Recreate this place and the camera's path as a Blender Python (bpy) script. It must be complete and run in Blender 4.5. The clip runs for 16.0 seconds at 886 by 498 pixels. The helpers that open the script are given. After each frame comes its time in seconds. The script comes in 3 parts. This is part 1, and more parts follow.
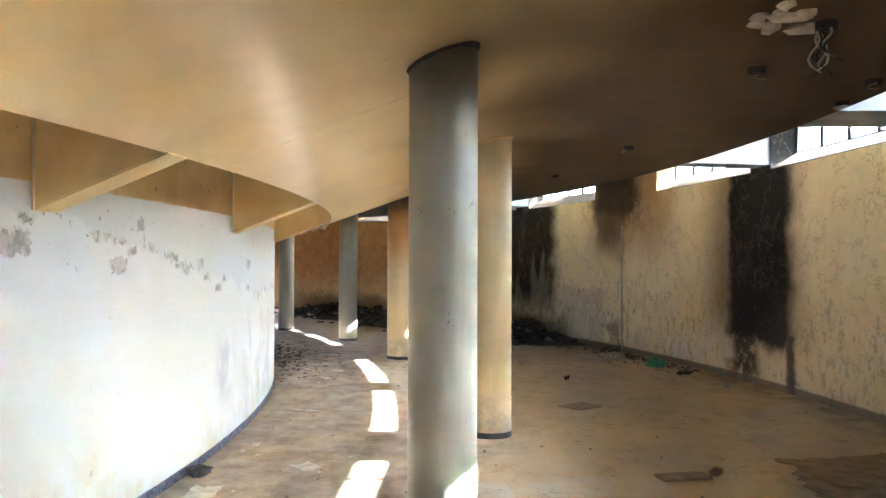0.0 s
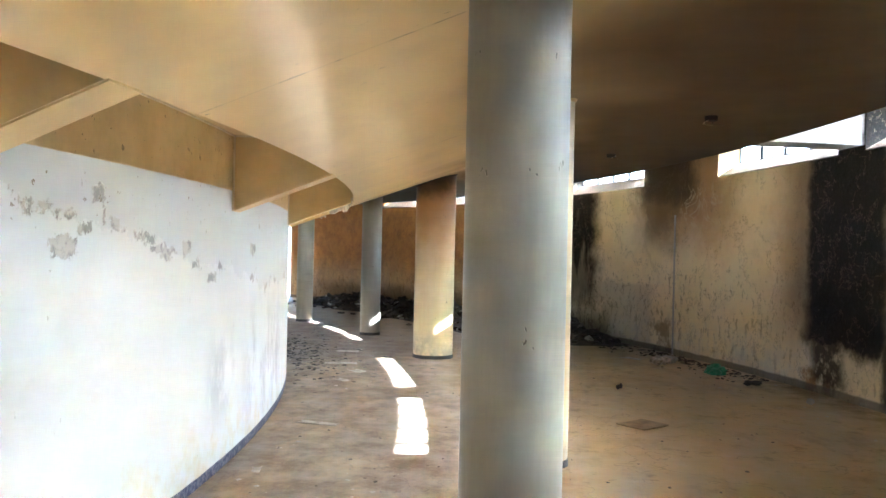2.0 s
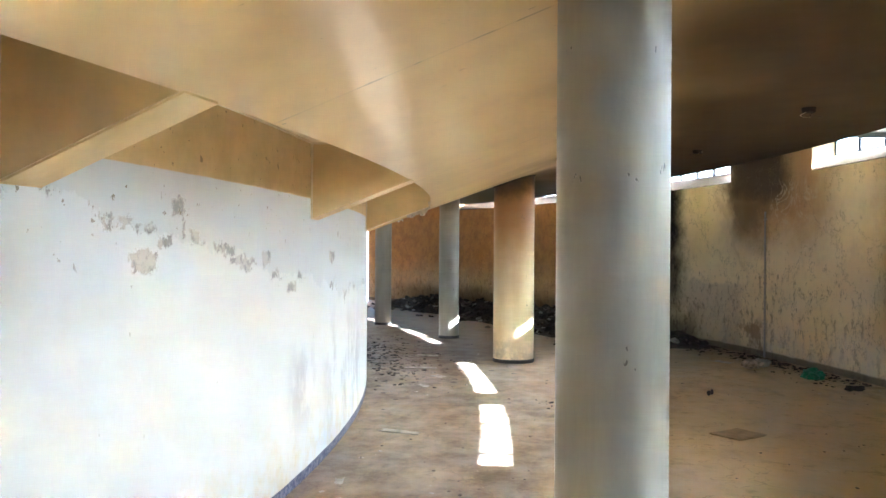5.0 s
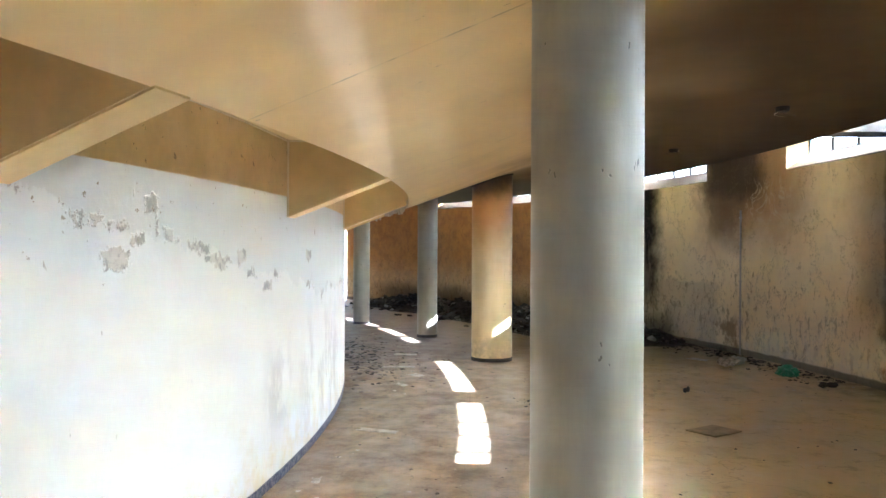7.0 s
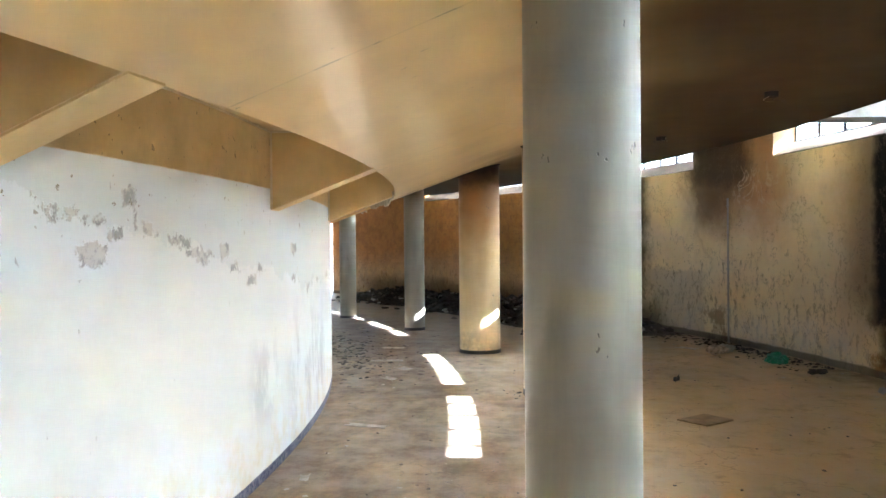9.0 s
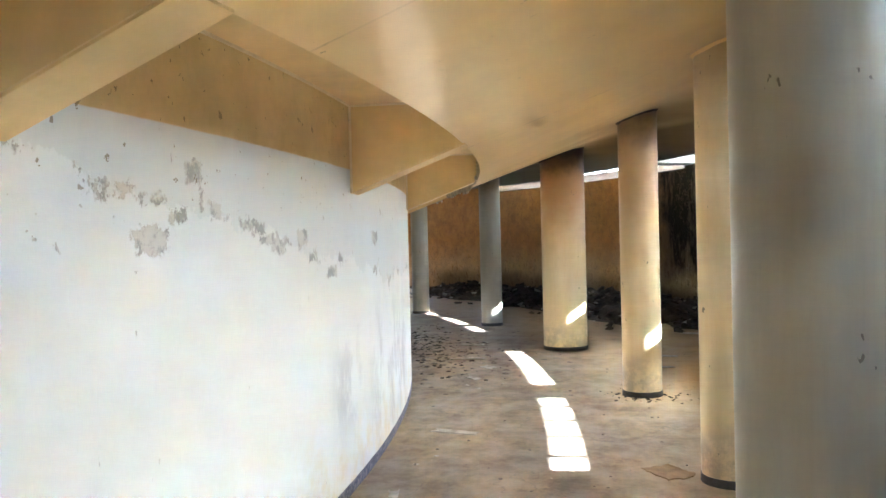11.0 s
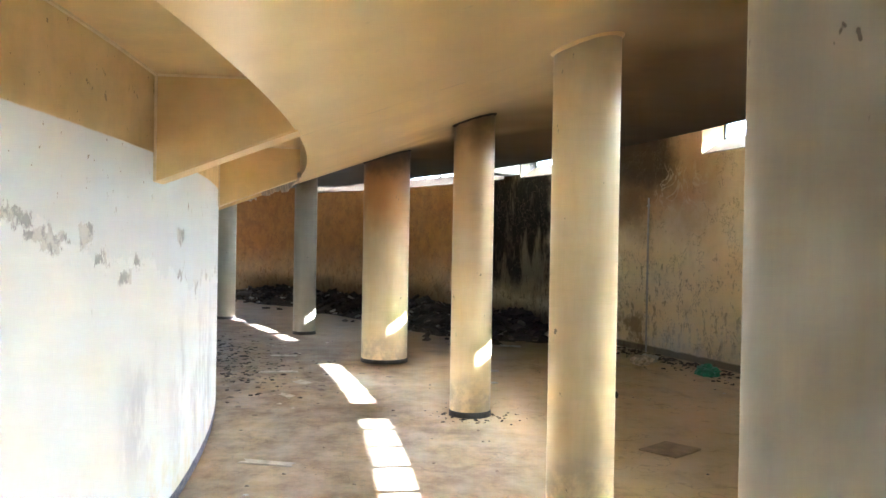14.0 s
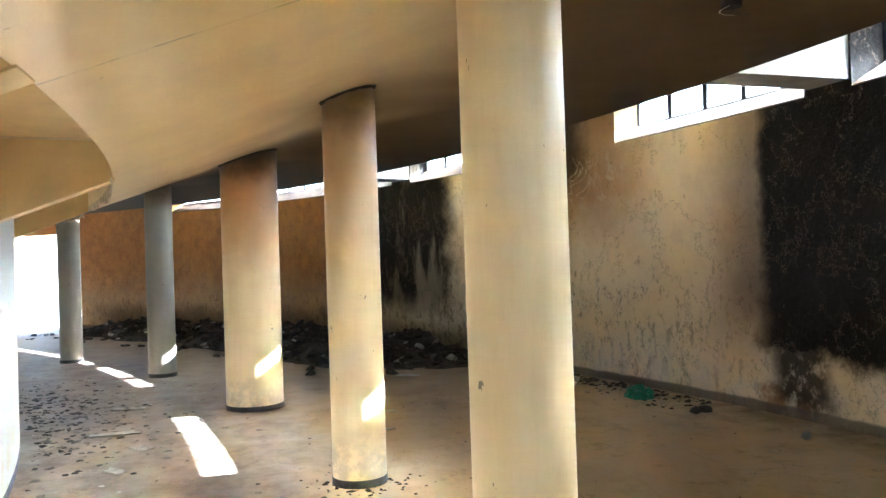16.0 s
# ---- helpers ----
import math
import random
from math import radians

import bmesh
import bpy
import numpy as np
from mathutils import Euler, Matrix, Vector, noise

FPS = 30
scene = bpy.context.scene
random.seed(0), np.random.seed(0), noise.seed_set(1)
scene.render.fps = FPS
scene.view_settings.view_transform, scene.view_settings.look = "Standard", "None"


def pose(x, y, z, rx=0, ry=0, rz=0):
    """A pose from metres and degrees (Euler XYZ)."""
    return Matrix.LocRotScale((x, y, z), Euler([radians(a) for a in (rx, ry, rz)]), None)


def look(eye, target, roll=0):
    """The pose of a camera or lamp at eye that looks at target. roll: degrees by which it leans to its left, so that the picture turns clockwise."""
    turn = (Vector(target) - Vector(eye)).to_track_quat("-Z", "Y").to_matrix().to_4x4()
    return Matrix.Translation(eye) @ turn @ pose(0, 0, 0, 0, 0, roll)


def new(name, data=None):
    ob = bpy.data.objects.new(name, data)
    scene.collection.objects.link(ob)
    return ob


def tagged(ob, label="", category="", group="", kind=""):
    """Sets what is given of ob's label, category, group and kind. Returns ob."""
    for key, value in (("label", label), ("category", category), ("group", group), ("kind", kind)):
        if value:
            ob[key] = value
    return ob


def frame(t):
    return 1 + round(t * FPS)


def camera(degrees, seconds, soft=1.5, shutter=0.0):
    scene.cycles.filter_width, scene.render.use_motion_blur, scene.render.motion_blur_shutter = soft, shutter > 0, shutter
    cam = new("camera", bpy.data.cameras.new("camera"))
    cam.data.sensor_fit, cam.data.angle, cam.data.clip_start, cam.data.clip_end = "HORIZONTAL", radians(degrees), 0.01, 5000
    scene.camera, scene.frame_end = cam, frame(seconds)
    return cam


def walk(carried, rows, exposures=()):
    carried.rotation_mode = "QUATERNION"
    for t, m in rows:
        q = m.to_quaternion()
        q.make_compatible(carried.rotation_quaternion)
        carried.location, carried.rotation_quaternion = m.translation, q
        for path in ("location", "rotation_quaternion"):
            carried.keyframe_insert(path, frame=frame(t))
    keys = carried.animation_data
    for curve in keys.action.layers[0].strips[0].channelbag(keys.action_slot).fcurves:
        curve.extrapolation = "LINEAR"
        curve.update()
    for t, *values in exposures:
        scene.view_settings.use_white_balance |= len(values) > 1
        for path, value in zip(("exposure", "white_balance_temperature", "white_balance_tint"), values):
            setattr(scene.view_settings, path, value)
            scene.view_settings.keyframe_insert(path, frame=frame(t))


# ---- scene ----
cam = camera(56.68, 16.0)
EXPOSURES = [(0.0, 5.53, 5200, 9), (3.0, 5.53, 5000, 8), (7.0, 5.45, 5150, 8), (11.0, 5.36, 5200, 7), (13.0, 5.42, 5250, 8), (14.5, 5.58, 5250, 8), (16.0, 5.62, 5100, 8)]
PATH = [
    (0, (0.042, 0.571, 1.511), (0.003, 2.570, 1.545), 0.2),
    (0.5, (0.036, 0.908, 1.490), (-0.090, 2.904, 1.528), -0.4),
    (1, (-0.043, 1.265, 1.497), (-0.092, 3.264, 1.522), 0.6),
    (1.5, (-0.049, 1.592, 1.511), (-0.119, 3.590, 1.534), 1.6),
    (2, (-0.144, 1.873, 1.504), (-0.238, 3.870, 1.512), 1.3),
    (2.5, (-0.190, 2.068, 1.511), (-0.190, 4.068, 1.499), 1.2),
    (3, (-0.164, 2.096, 1.522), (-0.130, 4.095, 1.474), 1.2),
    (3.5, (-0.169, 2.075, 1.534), (-0.174, 4.075, 1.494), 0.8),
    (4, (-0.191, 2.042, 1.543), (-0.348, 4.036, 1.523), 0.6),
    (4.5, (-0.197, 2.039, 1.546), (-0.475, 4.020, 1.550), 0.4),
    (7, (-0.184, 2.049, 1.535), (-0.411, 4.036, 1.539), 0.3),
    (7.5, (-0.181, 2.062, 1.534), (-0.361, 4.054, 1.525), -0.2),
    (8, (-0.189, 2.077, 1.531), (-0.358, 4.070, 1.516), -0.3),
    (10.5, (-0.330, 2.536, 1.497), (-0.641, 4.511, 1.483), -1.2),
    (11, (-0.494, 2.772, 1.472), (-0.842, 4.741, 1.448), -1.4),
    (11.5, (-0.624, 3.036, 1.494), (-0.952, 5.009, 1.454), -1.2),
    (12, (-0.646, 3.345, 1.498), (-0.987, 5.316, 1.494), -0.7),
    (12.5, (-0.655, 3.434, 1.513), (-0.956, 5.411, 1.528), -0.8),
    (13, (-0.704, 3.378, 1.517), (-0.932, 5.365, 1.550), -1.0),
    (13.5, (-0.698, 3.372, 1.506), (-0.799, 5.370, 1.518), -0.4),
    (14, (-0.701, 3.424, 1.486), (-0.584, 5.420, 1.470), 1.0),
    (14.5, (-0.691, 3.700, 1.460), (-0.483, 5.688, 1.397), 0.5),
    (15, (-0.678, 4.112, 1.443), (-0.478, 6.100, 1.358), 0.3),
    (15.5, (-0.636, 4.600, 1.449), (-0.325, 6.573, 1.366), -0.9),
    (16, (-0.470, 5.064, 1.454), (-0.092, 7.028, 1.475), -1.9),
]
walk(cam, [(t, look(eye, target, roll)) for t, eye, target, roll in PATH], EXPOSURES)

# ---- body ----
# A ring-shaped concourse under raked seating; all plan places are polar: radius in metres, angle in degrees.
CX, CY = -21.145, 6.946
R_IN, R_COL, R_OUT = 19.27, 21.40, 25.25      # inner wall face, column line, outer wall face
T0, T1 = -33.0, 78.0                          # the stretch of the ring that is built
R_EDGE, Z_EDGE = 19.95, 2.03                   # inner lip of the raked soffit
R_FOLD, Z_FOLD = 21.62, 2.64                  # where the rake turns shallower
Z_SILL, Z_GLASS, Z_HEAD = 2.665, 2.872, 3.23  # window sill, foot and head of the glass
R_EAVE = 26.03                                # the roof slab oversails the outer wall, unseen, sized to trim the sun patches
FINS = [-16.2, -7.25, 1.68, 10.6, 19.6, 28.65, 37.7, 46.7]
COLUMNS = [(21.246, -6.50, 0.167), (21.487, 2.36, 0.182), (21.412, 9.55, 0.177), (21.407, 18.22, 0.285),
           (21.31, 26.75, 0.177), (21.05, 34.6, 0.170), (R_COL, 46.2, 0.178), (R_COL, -24.9, 0.17)]
WINDOWS = [(-12.9, -7.1), (-5.7, 0.3), (2.3, 8.4), (9.5, 15.5), (20.3, 26.1), (27.3, 44.0)]
DOOR = (53.4, 57.6)
BEAM_Z = 2.725                               # beams at the window piers
SEAM_STEP, SEAM_AT = 7.8, 5.36 / 7.8 + 0.5    # radial joints in the soffit paint

# ---- light ----
world = bpy.data.worlds.new("sky")
scene.world = world
world.use_nodes = True
sky = world.node_tree.nodes.new("ShaderNodeTexSky")
sky.sky_type, sky.sun_disc = "NISHITA", False
SUN_AZ, SUN_EL = 2.5, 30.2
sky.sun_elevation, sky.sun_rotation = radians(SUN_EL), radians(90 - SUN_AZ)
back = world.node_tree.nodes["Background"]
world.node_tree.links.new(sky.outputs[0], back.inputs[0])
back.inputs[1].default_value = 0.15
sun = new("sun", bpy.data.lights.new("sun", "SUN"))
sun.data.energy, sun.data.angle, sun.data.color = 5.0, radians(0.5), (1.0, 0.95, 0.88)
sun.matrix_world = look((0, 0, 0), (-math.cos(radians(SUN_AZ)) * math.cos(radians(SUN_EL)), -math.sin(radians(SUN_AZ)) * math.cos(radians(SUN_EL)), -math.sin(radians(SUN_EL))))


# ---- material helpers ----
class Mat:
    def __init__(self, name, rough=0.8, metal=0.0, spec=0.5):
        self.m = bpy.data.materials.new(name)
        self.m.use_nodes = True
        self.t = self.m.node_tree
        self.b = self.t.nodes["Principled BSDF"]
        self.b.inputs["Roughness"].default_value = rough
        self.b.inputs["Metallic"].default_value = metal
        self.b.inputs["Specular IOR Level"].default_value = spec
        self.co = self.t.nodes.new("ShaderNodeTexCoord")
        self.uv = self.t.nodes.new("ShaderNodeSeparateXYZ")
        self.t.links.new(self.co.outputs["UV"], self.uv.inputs[0])

    def put(self, socket, value):
        if isinstance(value, (int, float)):
            socket.default_value = value
        elif isinstance(value, tuple):
            socket.default_value = (*value, 1.0) if len(value) == 3 else value
        else:
            self.t.links.new(value, socket)

    def math(self, op, a, b=0.0, c=0.0, clamp=False):
        n = self.t.nodes.new("ShaderNodeMath")
        n.operation, n.use_clamp = op, clamp
        for k, v in enumerate((a, b, c)):
            self.put(n.inputs[k], v)
        return n.outputs[0]

    def noise(self, scale, detail=4.0, rough=0.6, stretch=None, warp=0.0):
        n = self.t.nodes.new("ShaderNodeTexNoise")
        n.inputs["Scale"].default_value, n.inputs["Detail"].default_value = scale, detail
        n.inputs["Roughness"].default_value, n.inputs["Distortion"].default_value = rough, warp
        src = self.co.outputs["Object"]
        if stretch:
            m = self.t.nodes.new("ShaderNodeMapping")
            m.inputs["Scale"].default_value = stretch
            self.t.links.new(src, m.inputs[0])
            src = m.outputs[0]
        self.t.links.new(src, n.inputs["Vector"])
        return n.outputs["Fac"]

    def step(self, v, lo, hi, a=0.0, b=1.0):
        n = self.t.nodes.new("ShaderNodeMapRange")
        n.interpolation_type = "SMOOTHSTEP"
        for k, x in enumerate((v, lo, hi, a, b)):
            self.put(n.inputs[k], x)
        return n.outputs[0]

    def mix(self, fac, a, b):
        n = self.t.nodes.new("ShaderNodeMix")
        n.data_type = "RGBA"
        self.put(n.inputs[0], fac)
        self.put(n.inputs[6], a)
        self.put(n.inputs[7], b)
        return n.outputs[2]

    def blot(self, u, v, u0, u1, v0, v1, su, sv):
        """A stain over u0..u1, v0..v1 with soft edges su, sv."""
        a = self.math("MULTIPLY", self.step(u, u0 - su, u0 + su), self.step(u, u1 - su, u1 + su, 1.0, 0.0))
        b = self.math("MULTIPLY", self.step(v, v0 - sv, v0 + sv), self.step(v, v1 - sv, v1 + sv, 1.0, 0.0))
        return self.math("MULTIPLY", a, b)

    def bump(self, height, dist, strength=1.0):
        n = self.t.nodes.new("ShaderNodeBump")
        n.inputs["Distance"].default_value, n.inputs["Strength"].default_value = dist, strength
        self.t.links.new(height, n.inputs["Height"])
        self.t.links.new(n.outputs[0], self.b.inputs["Normal"])

    def done(self, colour, rough=None):
        self.put(self.b.inputs["Base Color"], colour)
        if rough is not None:
            self.put(self.b.inputs["Roughness"], rough)
        return self.m


def plain(name, colour, rough=0.8, metal=0.0, vary=0.25, scale=8.0, depth=0.003):
    w = Mat(name, rough, metal)
    n = w.noise(scale, 5)
    dark = tuple(c * (1 - vary) for c in colour)
    light = tuple(min(1.0, c * (1 + vary)) for c in colour)
    w.bump(w.noise(scale * 6, 4), depth, 0.6)
    return w.done(w.mix(w.step(n, 0.3, 0.7), dark, light))


# scabs where the limewash has come off: angle, height, half-width in degrees, half-height
SCABS = [(-4.0, 1.74, 0.16, 0.04), (-3.85, 1.64, 0.05, 0.05), (-4.8, 1.49, 0.28, 0.045), (-4.35, 1.57, 0.14, 0.02), (-3.5, 1.61, 0.16, 0.03),
         (-2.7, 1.55, 0.28, 0.018), (-2.2, 1.5, 0.26, 0.018), (-1.8, 1.46, 0.22, 0.03), (-0.9, 1.49, 0.2, 0.03), (0.46, 1.31, 0.3, 0.03),
         (-5.2, 1.66, 0.12, 0.02), (-7.6, 1.6, 0.3, 0.05), (-9.4, 1.52, 0.3, 0.04), (3.6, 1.5, 0.25, 0.04)]


def inner_wall_material():
    w = Mat("limewashed_plaster", 0.75)
    u, v = w.uv.outputs[0], w.uv.outputs[1]
    big, mid, fine = w.noise(0.9, 5), w.noise(4.0, 6, 0.65), w.noise(28.0, 4)
    c = w.mix(w.step(big, 0.35, 0.65), (0.69, 0.725, 0.74), (0.68, 0.685, 0.65))
    # old paint coat above a wavy peeling line, with flaked-off scabs along it
    edge = w.noise(7.0, 6, 0.75)
    line = w.math("MAXIMUM", w.math("MULTIPLY_ADD", u, -0.042, 1.43), 1.20)
    wav = w.math("ADD", line, w.math("MULTIPLY", w.math("SUBTRACT", w.noise(1.5, 6, 0.75), 0.5), 0.55))
    off = w.math("SUBTRACT", v, wav)
    c = w.mix(w.math("MULTIPLY", w.step(off, -0.004, 0.008), 0.55), c, (0.57, 0.60, 0.60))
    uu = w.math("MULTIPLY_ADD", w.math("SUBTRACT", edge, 0.5), 0.6, u)
    vv = w.math("MULTIPLY_ADD", w.math("SUBTRACT", w.noise(9.0, 5, 0.75), 0.5), 0.16, v)
    scabs = 0.0
    for su, sv, hu, hv in SCABS:
        scabs = w.math("MAXIMUM", scabs, w.blot(uu, vv, su - hu, su + hu, sv - hv, sv + hv, 0.02, 0.006))
    rim = w.math("MULTIPLY", w.step(off, -0.03, -0.01), w.step(off, 0.01, 0.05, 1.0, 0.0))
    flake = w.math("MULTIPLY", rim, w.step(w.noise(5.0, 5, 0.7, (1, 1, 0.7)), 0.55, 0.57))
    spots = w.math("MULTIPLY", w.step(w.noise(5.5, 5, 0.75), 0.665, 0.68), w.step(v, 1.2, 1.45))
    pits = w.step(w.noise(16.0, 3, 0.6, (1, 1, 0.4)), 0.715, 0.74)
    peel = w.math("MAXIMUM", w.math("MAXIMUM", flake, scabs), w.math("MAXIMUM", spots, w.math("MULTIPLY", pits, 0.8)))
    c = w.mix(peel, c, w.mix(w.step(edge, 0.44, 0.56), (0.34, 0.34, 0.33), (0.55, 0.54, 0.50)))
    # damp at the foot and a grey washed patch
    damp = w.math("MULTIPLY", w.step(v, 0.05, 0.7, 1.0, 0.0), w.step(mid, 0.42, 0.68))
    c = w.mix(w.math("MULTIPLY", damp, 0.65), c, (0.62, 0.52, 0.28))
    streak = w.step(w.noise(3.0, 6, 0.7, (1, 1, 0.55)), 0.44, 0.60)
    wash = w.math("MULTIPLY", w.math("MAXIMUM", w.blot(u, v, 0.4, 2.2, 0.4, 0.85, 0.5, 0.2), w.blot(u, v, 3.2, 9.0, 0.1, 0.95, 1.2, 0.35)), streak)
    c = w.mix(w.math("MULTIPLY", wash, 0.7), c, (0.42, 0.42, 0.44))
    # shade with warm floor bounce above the ceiling lip's shadow edge, put into the colour
    upper_shade = w.step(w.math("ADD", v, w.math("MULTIPLY", mid, 0.01)), 1.9, 1.908)
    c = w.mix(w.math("MULTIPLY", upper_shade, 0.9), c, w.mix(w.step(mid, 0.35, 0.7), (0.70, 0.51, 0.21), (0.58, 0.415, 0.16)))
    specks = w.math("MULTIPLY", w.step(w.noise(19.0, 3, 0.65), 0.665, 0.69), w.step(v, 1.5, 1.7))
    c = w.mix(w.math("MULTIPLY", specks, 0.75), c, (0.20, 0.14, 0.07))
    # blue-grey painted skirting
    skirt = w.step(w.math("ADD", v, w.math("MULTIPLY", mid, 0.02)), 0.075, 0.085, 1.0, 0.0)
    c = w.mix(skirt, c, w.mix(w.step(fine, 0.4, 0.65), (0.06, 0.06, 0.12), (0.17, 0.17, 0.22)))
    h = w.math("ADD", w.math("MULTIPLY", mid, 0.5), w.math("SUBTRACT", w.math("MULTIPLY", fine, 0.12), w.math("MULTIPLY", peel, 0.5)))
    w.bump(h, 0.012, 0.8)
    return w.done(c)


def outer_wall_material():
    w = Mat("sooty_plaster", 0.9, 0.0, 0.2)
    u, v = w.uv.outputs[0], w.uv.outputs[1]
    big, mid, fine = w.noise(0.7, 5), w.noise(3.5, 6, 0.7), w.noise(22.0, 5, 0.7)
    wob = w.math("SUBTRACT", w.noise(2.2, 5, 0.7), 0.5)
    uu = w.math("MULTIPLY_ADD", wob, 1.6, u)
    vv = w.math("MULTIPLY_ADD", wob, 0.5, v)
    c = w.mix(w.step(big, 0.3, 0.7), (0.78, 0.65, 0.41), (0.84, 0.72, 0.50))
    c = w.mix(w.math("MULTIPLY", w.step(mid, 0.5, 0.72), 0.3), c, (0.48, 0.40, 0.27))
    # chipped, pocked plaster, denser low on the wall
    chip = w.step(w.noise(9.0, 6, 0.75, (1, 1, 0.6)), w.step(vv, 0.3, 2.2, 0.53, 0.66), w.step(vv, 0.3, 2.2, 0.57, 0.70))
    low = w.math("MULTIPLY", chip, w.step(u, 6.0, 20.0, 0.45, 0.75))
    c = w.mix(low, c, w.mix(w.step(fine, 0.4, 0.6), (0.24, 0.19, 0.12), (0.40, 0.33, 0.22)))
    pale = w.math("MULTIPLY", w.blot(uu, vv, 10.6, 22.0, -0.2, 0.5, 0.6, 0.12), w.step(mid, 0.4, 0.6, 0.1, 0.6))
    c = w.mix(pale, c, (0.70, 0.65, 0.55))
    # grey arched stain beside the soot, with a darker rim
    arch = w.blot(uu, vv, 19.6, 23.3, -1.0, 1.05, 0.3, 0.05)
    c = w.mix(w.math("MULTIPLY", arch, 0.35), c, (0.30, 0.28, 0.25))
    patch = w.math("MULTIPLY", w.blot(uu, vv, 18.2, 19.6, -0.2, 0.5, 0.25, 0.08), w.step(mid, 0.4, 0.55))
    c = w.mix(w.math("MULTIPLY", patch, 0.75), c, (0.22, 0.13, 0.06))
    # brown smoke on the far stretch and under the windows
    brown = w.math("MULTIPLY", w.step(uu, 26.0, 30.0), w.step(vv, 0.35, 1.5, 0.6, 1.0))
    c = w.mix(w.math("MULTIPLY", brown, 0.9), c, w.mix(w.step(mid, 0.35, 0.65), (0.50, 0.23, 0.06), (0.36, 0.16, 0.05)))
    halo = w.math("MAXIMUM", w.blot(uu, vv, 14.6, 20.4, 1.75, 4.0, 1.4, 0.45), w.math("MULTIPLY", w.blot(uu, vv, 6.9, 12.4, 0.5, 4.0, 0.9, 0.4), 0.6))
    c = w.mix(w.math("MULTIPLY", halo, 0.8), c, (0.34, 0.165, 0.05))
    scorch = w.math("MULTIPLY", w.blot(uu, vv, 9.7, 10.9, -0.1, 0.28, 0.25, 0.08), w.step(mid, 0.4, 0.6))
    c = w.mix(w.math("MULTIPLY", scorch, 0.8), c, (0.36, 0.15, 0.04))
    # soot: a broad sheet with two legs, smoke under the windows, a burnt bay
    ue = w.math("MULTIPLY_ADD", wob, 0.8, u)
    s1 = w.blot(ue, vv, 7.3, 10.9, 0.5, 4.0, 0.42, 0.10)
    s1 = w.math("MAXIMUM", s1, w.math("MULTIPLY", w.blot(ue, vv, 7.3, 11.6, 0.8, 4.0, 0.8, 0.3), 0.55))
    s2 = w.blot(ue, vv, 7.15, 7.6, 0.02, 0.7, 0.13, 0.06)
    s2b = w.math("MULTIPLY", w.blot(ue, vv, 9.1, 10.5, 0.1, 0.9, 0.25, 0.12), w.step(mid, 0.36, 0.52))
    s3 = w.blot(uu, vv, 16.9, 20.5, 2.25, 4.0, 0.6, 0.3)
    s3 = w.math("MAXIMUM", s3, w.math("MULTIPLY", w.blot(uu, vv, 18.2, 20.2, 1.75, 4.0, 0.4, 0.3), 0.7))
    s4 = w.math("MULTIPLY", w.blot(uu, vv, 23.7, 29.4, 0.55, 4.0, 0.7, 0.4), w.step(w.noise(2.6, 4, 0.6, (1, 1, 0.3)), 0.34, 0.5, 0.78, 1.0))
    s4 = w.math("MAXIMUM", s4, w.math("MULTIPLY", w.blot(uu, vv, 22.6, 30.0, -1.0, 0.5, 0.9, 0.3), 0.75))
    s5 = w.math("MULTIPLY", w.blot(u, vv, 29.0, 50.0, -1.0, 0.55, 2.0, 0.2), 0.6)
    soot = w.math("MAXIMUM", w.math("MAXIMUM", s1, w.math("MULTIPLY", w.math("MAXIMUM", s2, s2b), 0.92)), w.math("MAXIMUM", w.math("MULTIPLY", s3, 0.85), w.math("MAXIMUM", s4, s5)))
    # pale scars scraped through the smoke, and a pale cracked edge
    vein = w.step(w.math("ABSOLUTE", w.math("SUBTRACT", w.noise(2.6, 3, 0.6, None, 1.5), 0.5)), 0.008, 0.035, 1.0, 0.0)
    bare = w.math("MULTIPLY", vein, w.blot(uu, v, 15.2, 17.7, 1.95, 2.55, 0.3, 0.12))
    run = w.math("ABSOLUTE", w.math("SUBTRACT", uu, w.math("MULTIPLY_ADD", v, 1.5, 17.5)))
    seam = w.math("MULTIPLY", w.step(run, 0.05, 0.16, 1.0, 0.0), w.step(v, 1.0, 1.5))
    bare = w.math("MAXIMUM", bare, w.math("MULTIPLY", w.math("MULTIPLY", seam, w.step(v, 2.45, 2.6, 1.0, 0.0)), 0.8))
    soot = w.math("MULTIPLY", soot, w.step(fine, 0.22, 0.45, 0.93, 1.0), clamp=True)
    c = w.mix(soot, c, (0.012, 0.010, 0.008))
    c = w.mix(w.math("MULTIPLY", bare, 0.6), c, (0.55, 0.43, 0.28))
    foot = w.step(w.math("ADD", v, w.math("MULTIPLY", mid, 0.05)), 0.10, 0.13, 1.0, 0.0)
    c = w.mix(w.math("MULTIPLY", foot, 0.8), c, (0.10, 0.09, 0.08))
    crack = w.step(w.math("ABSOLUTE", w.math("SUBTRACT", w.noise(1.3, 6, 0.7), 0.5)), 0.002, 0.007, 1.0, 0.0)
    c = w.mix(w.math("MULTIPLY", crack, 0.5), c, (0.16, 0.12, 0.08))
    h = w.math("ADD", mid, w.math("SUBTRACT", w.math("MULTIPLY", fine, 0.35), w.math("MULTIPLY", low, 0.4)))
    w.bump(h, 0.022, 0.9)
    return w.done(c)


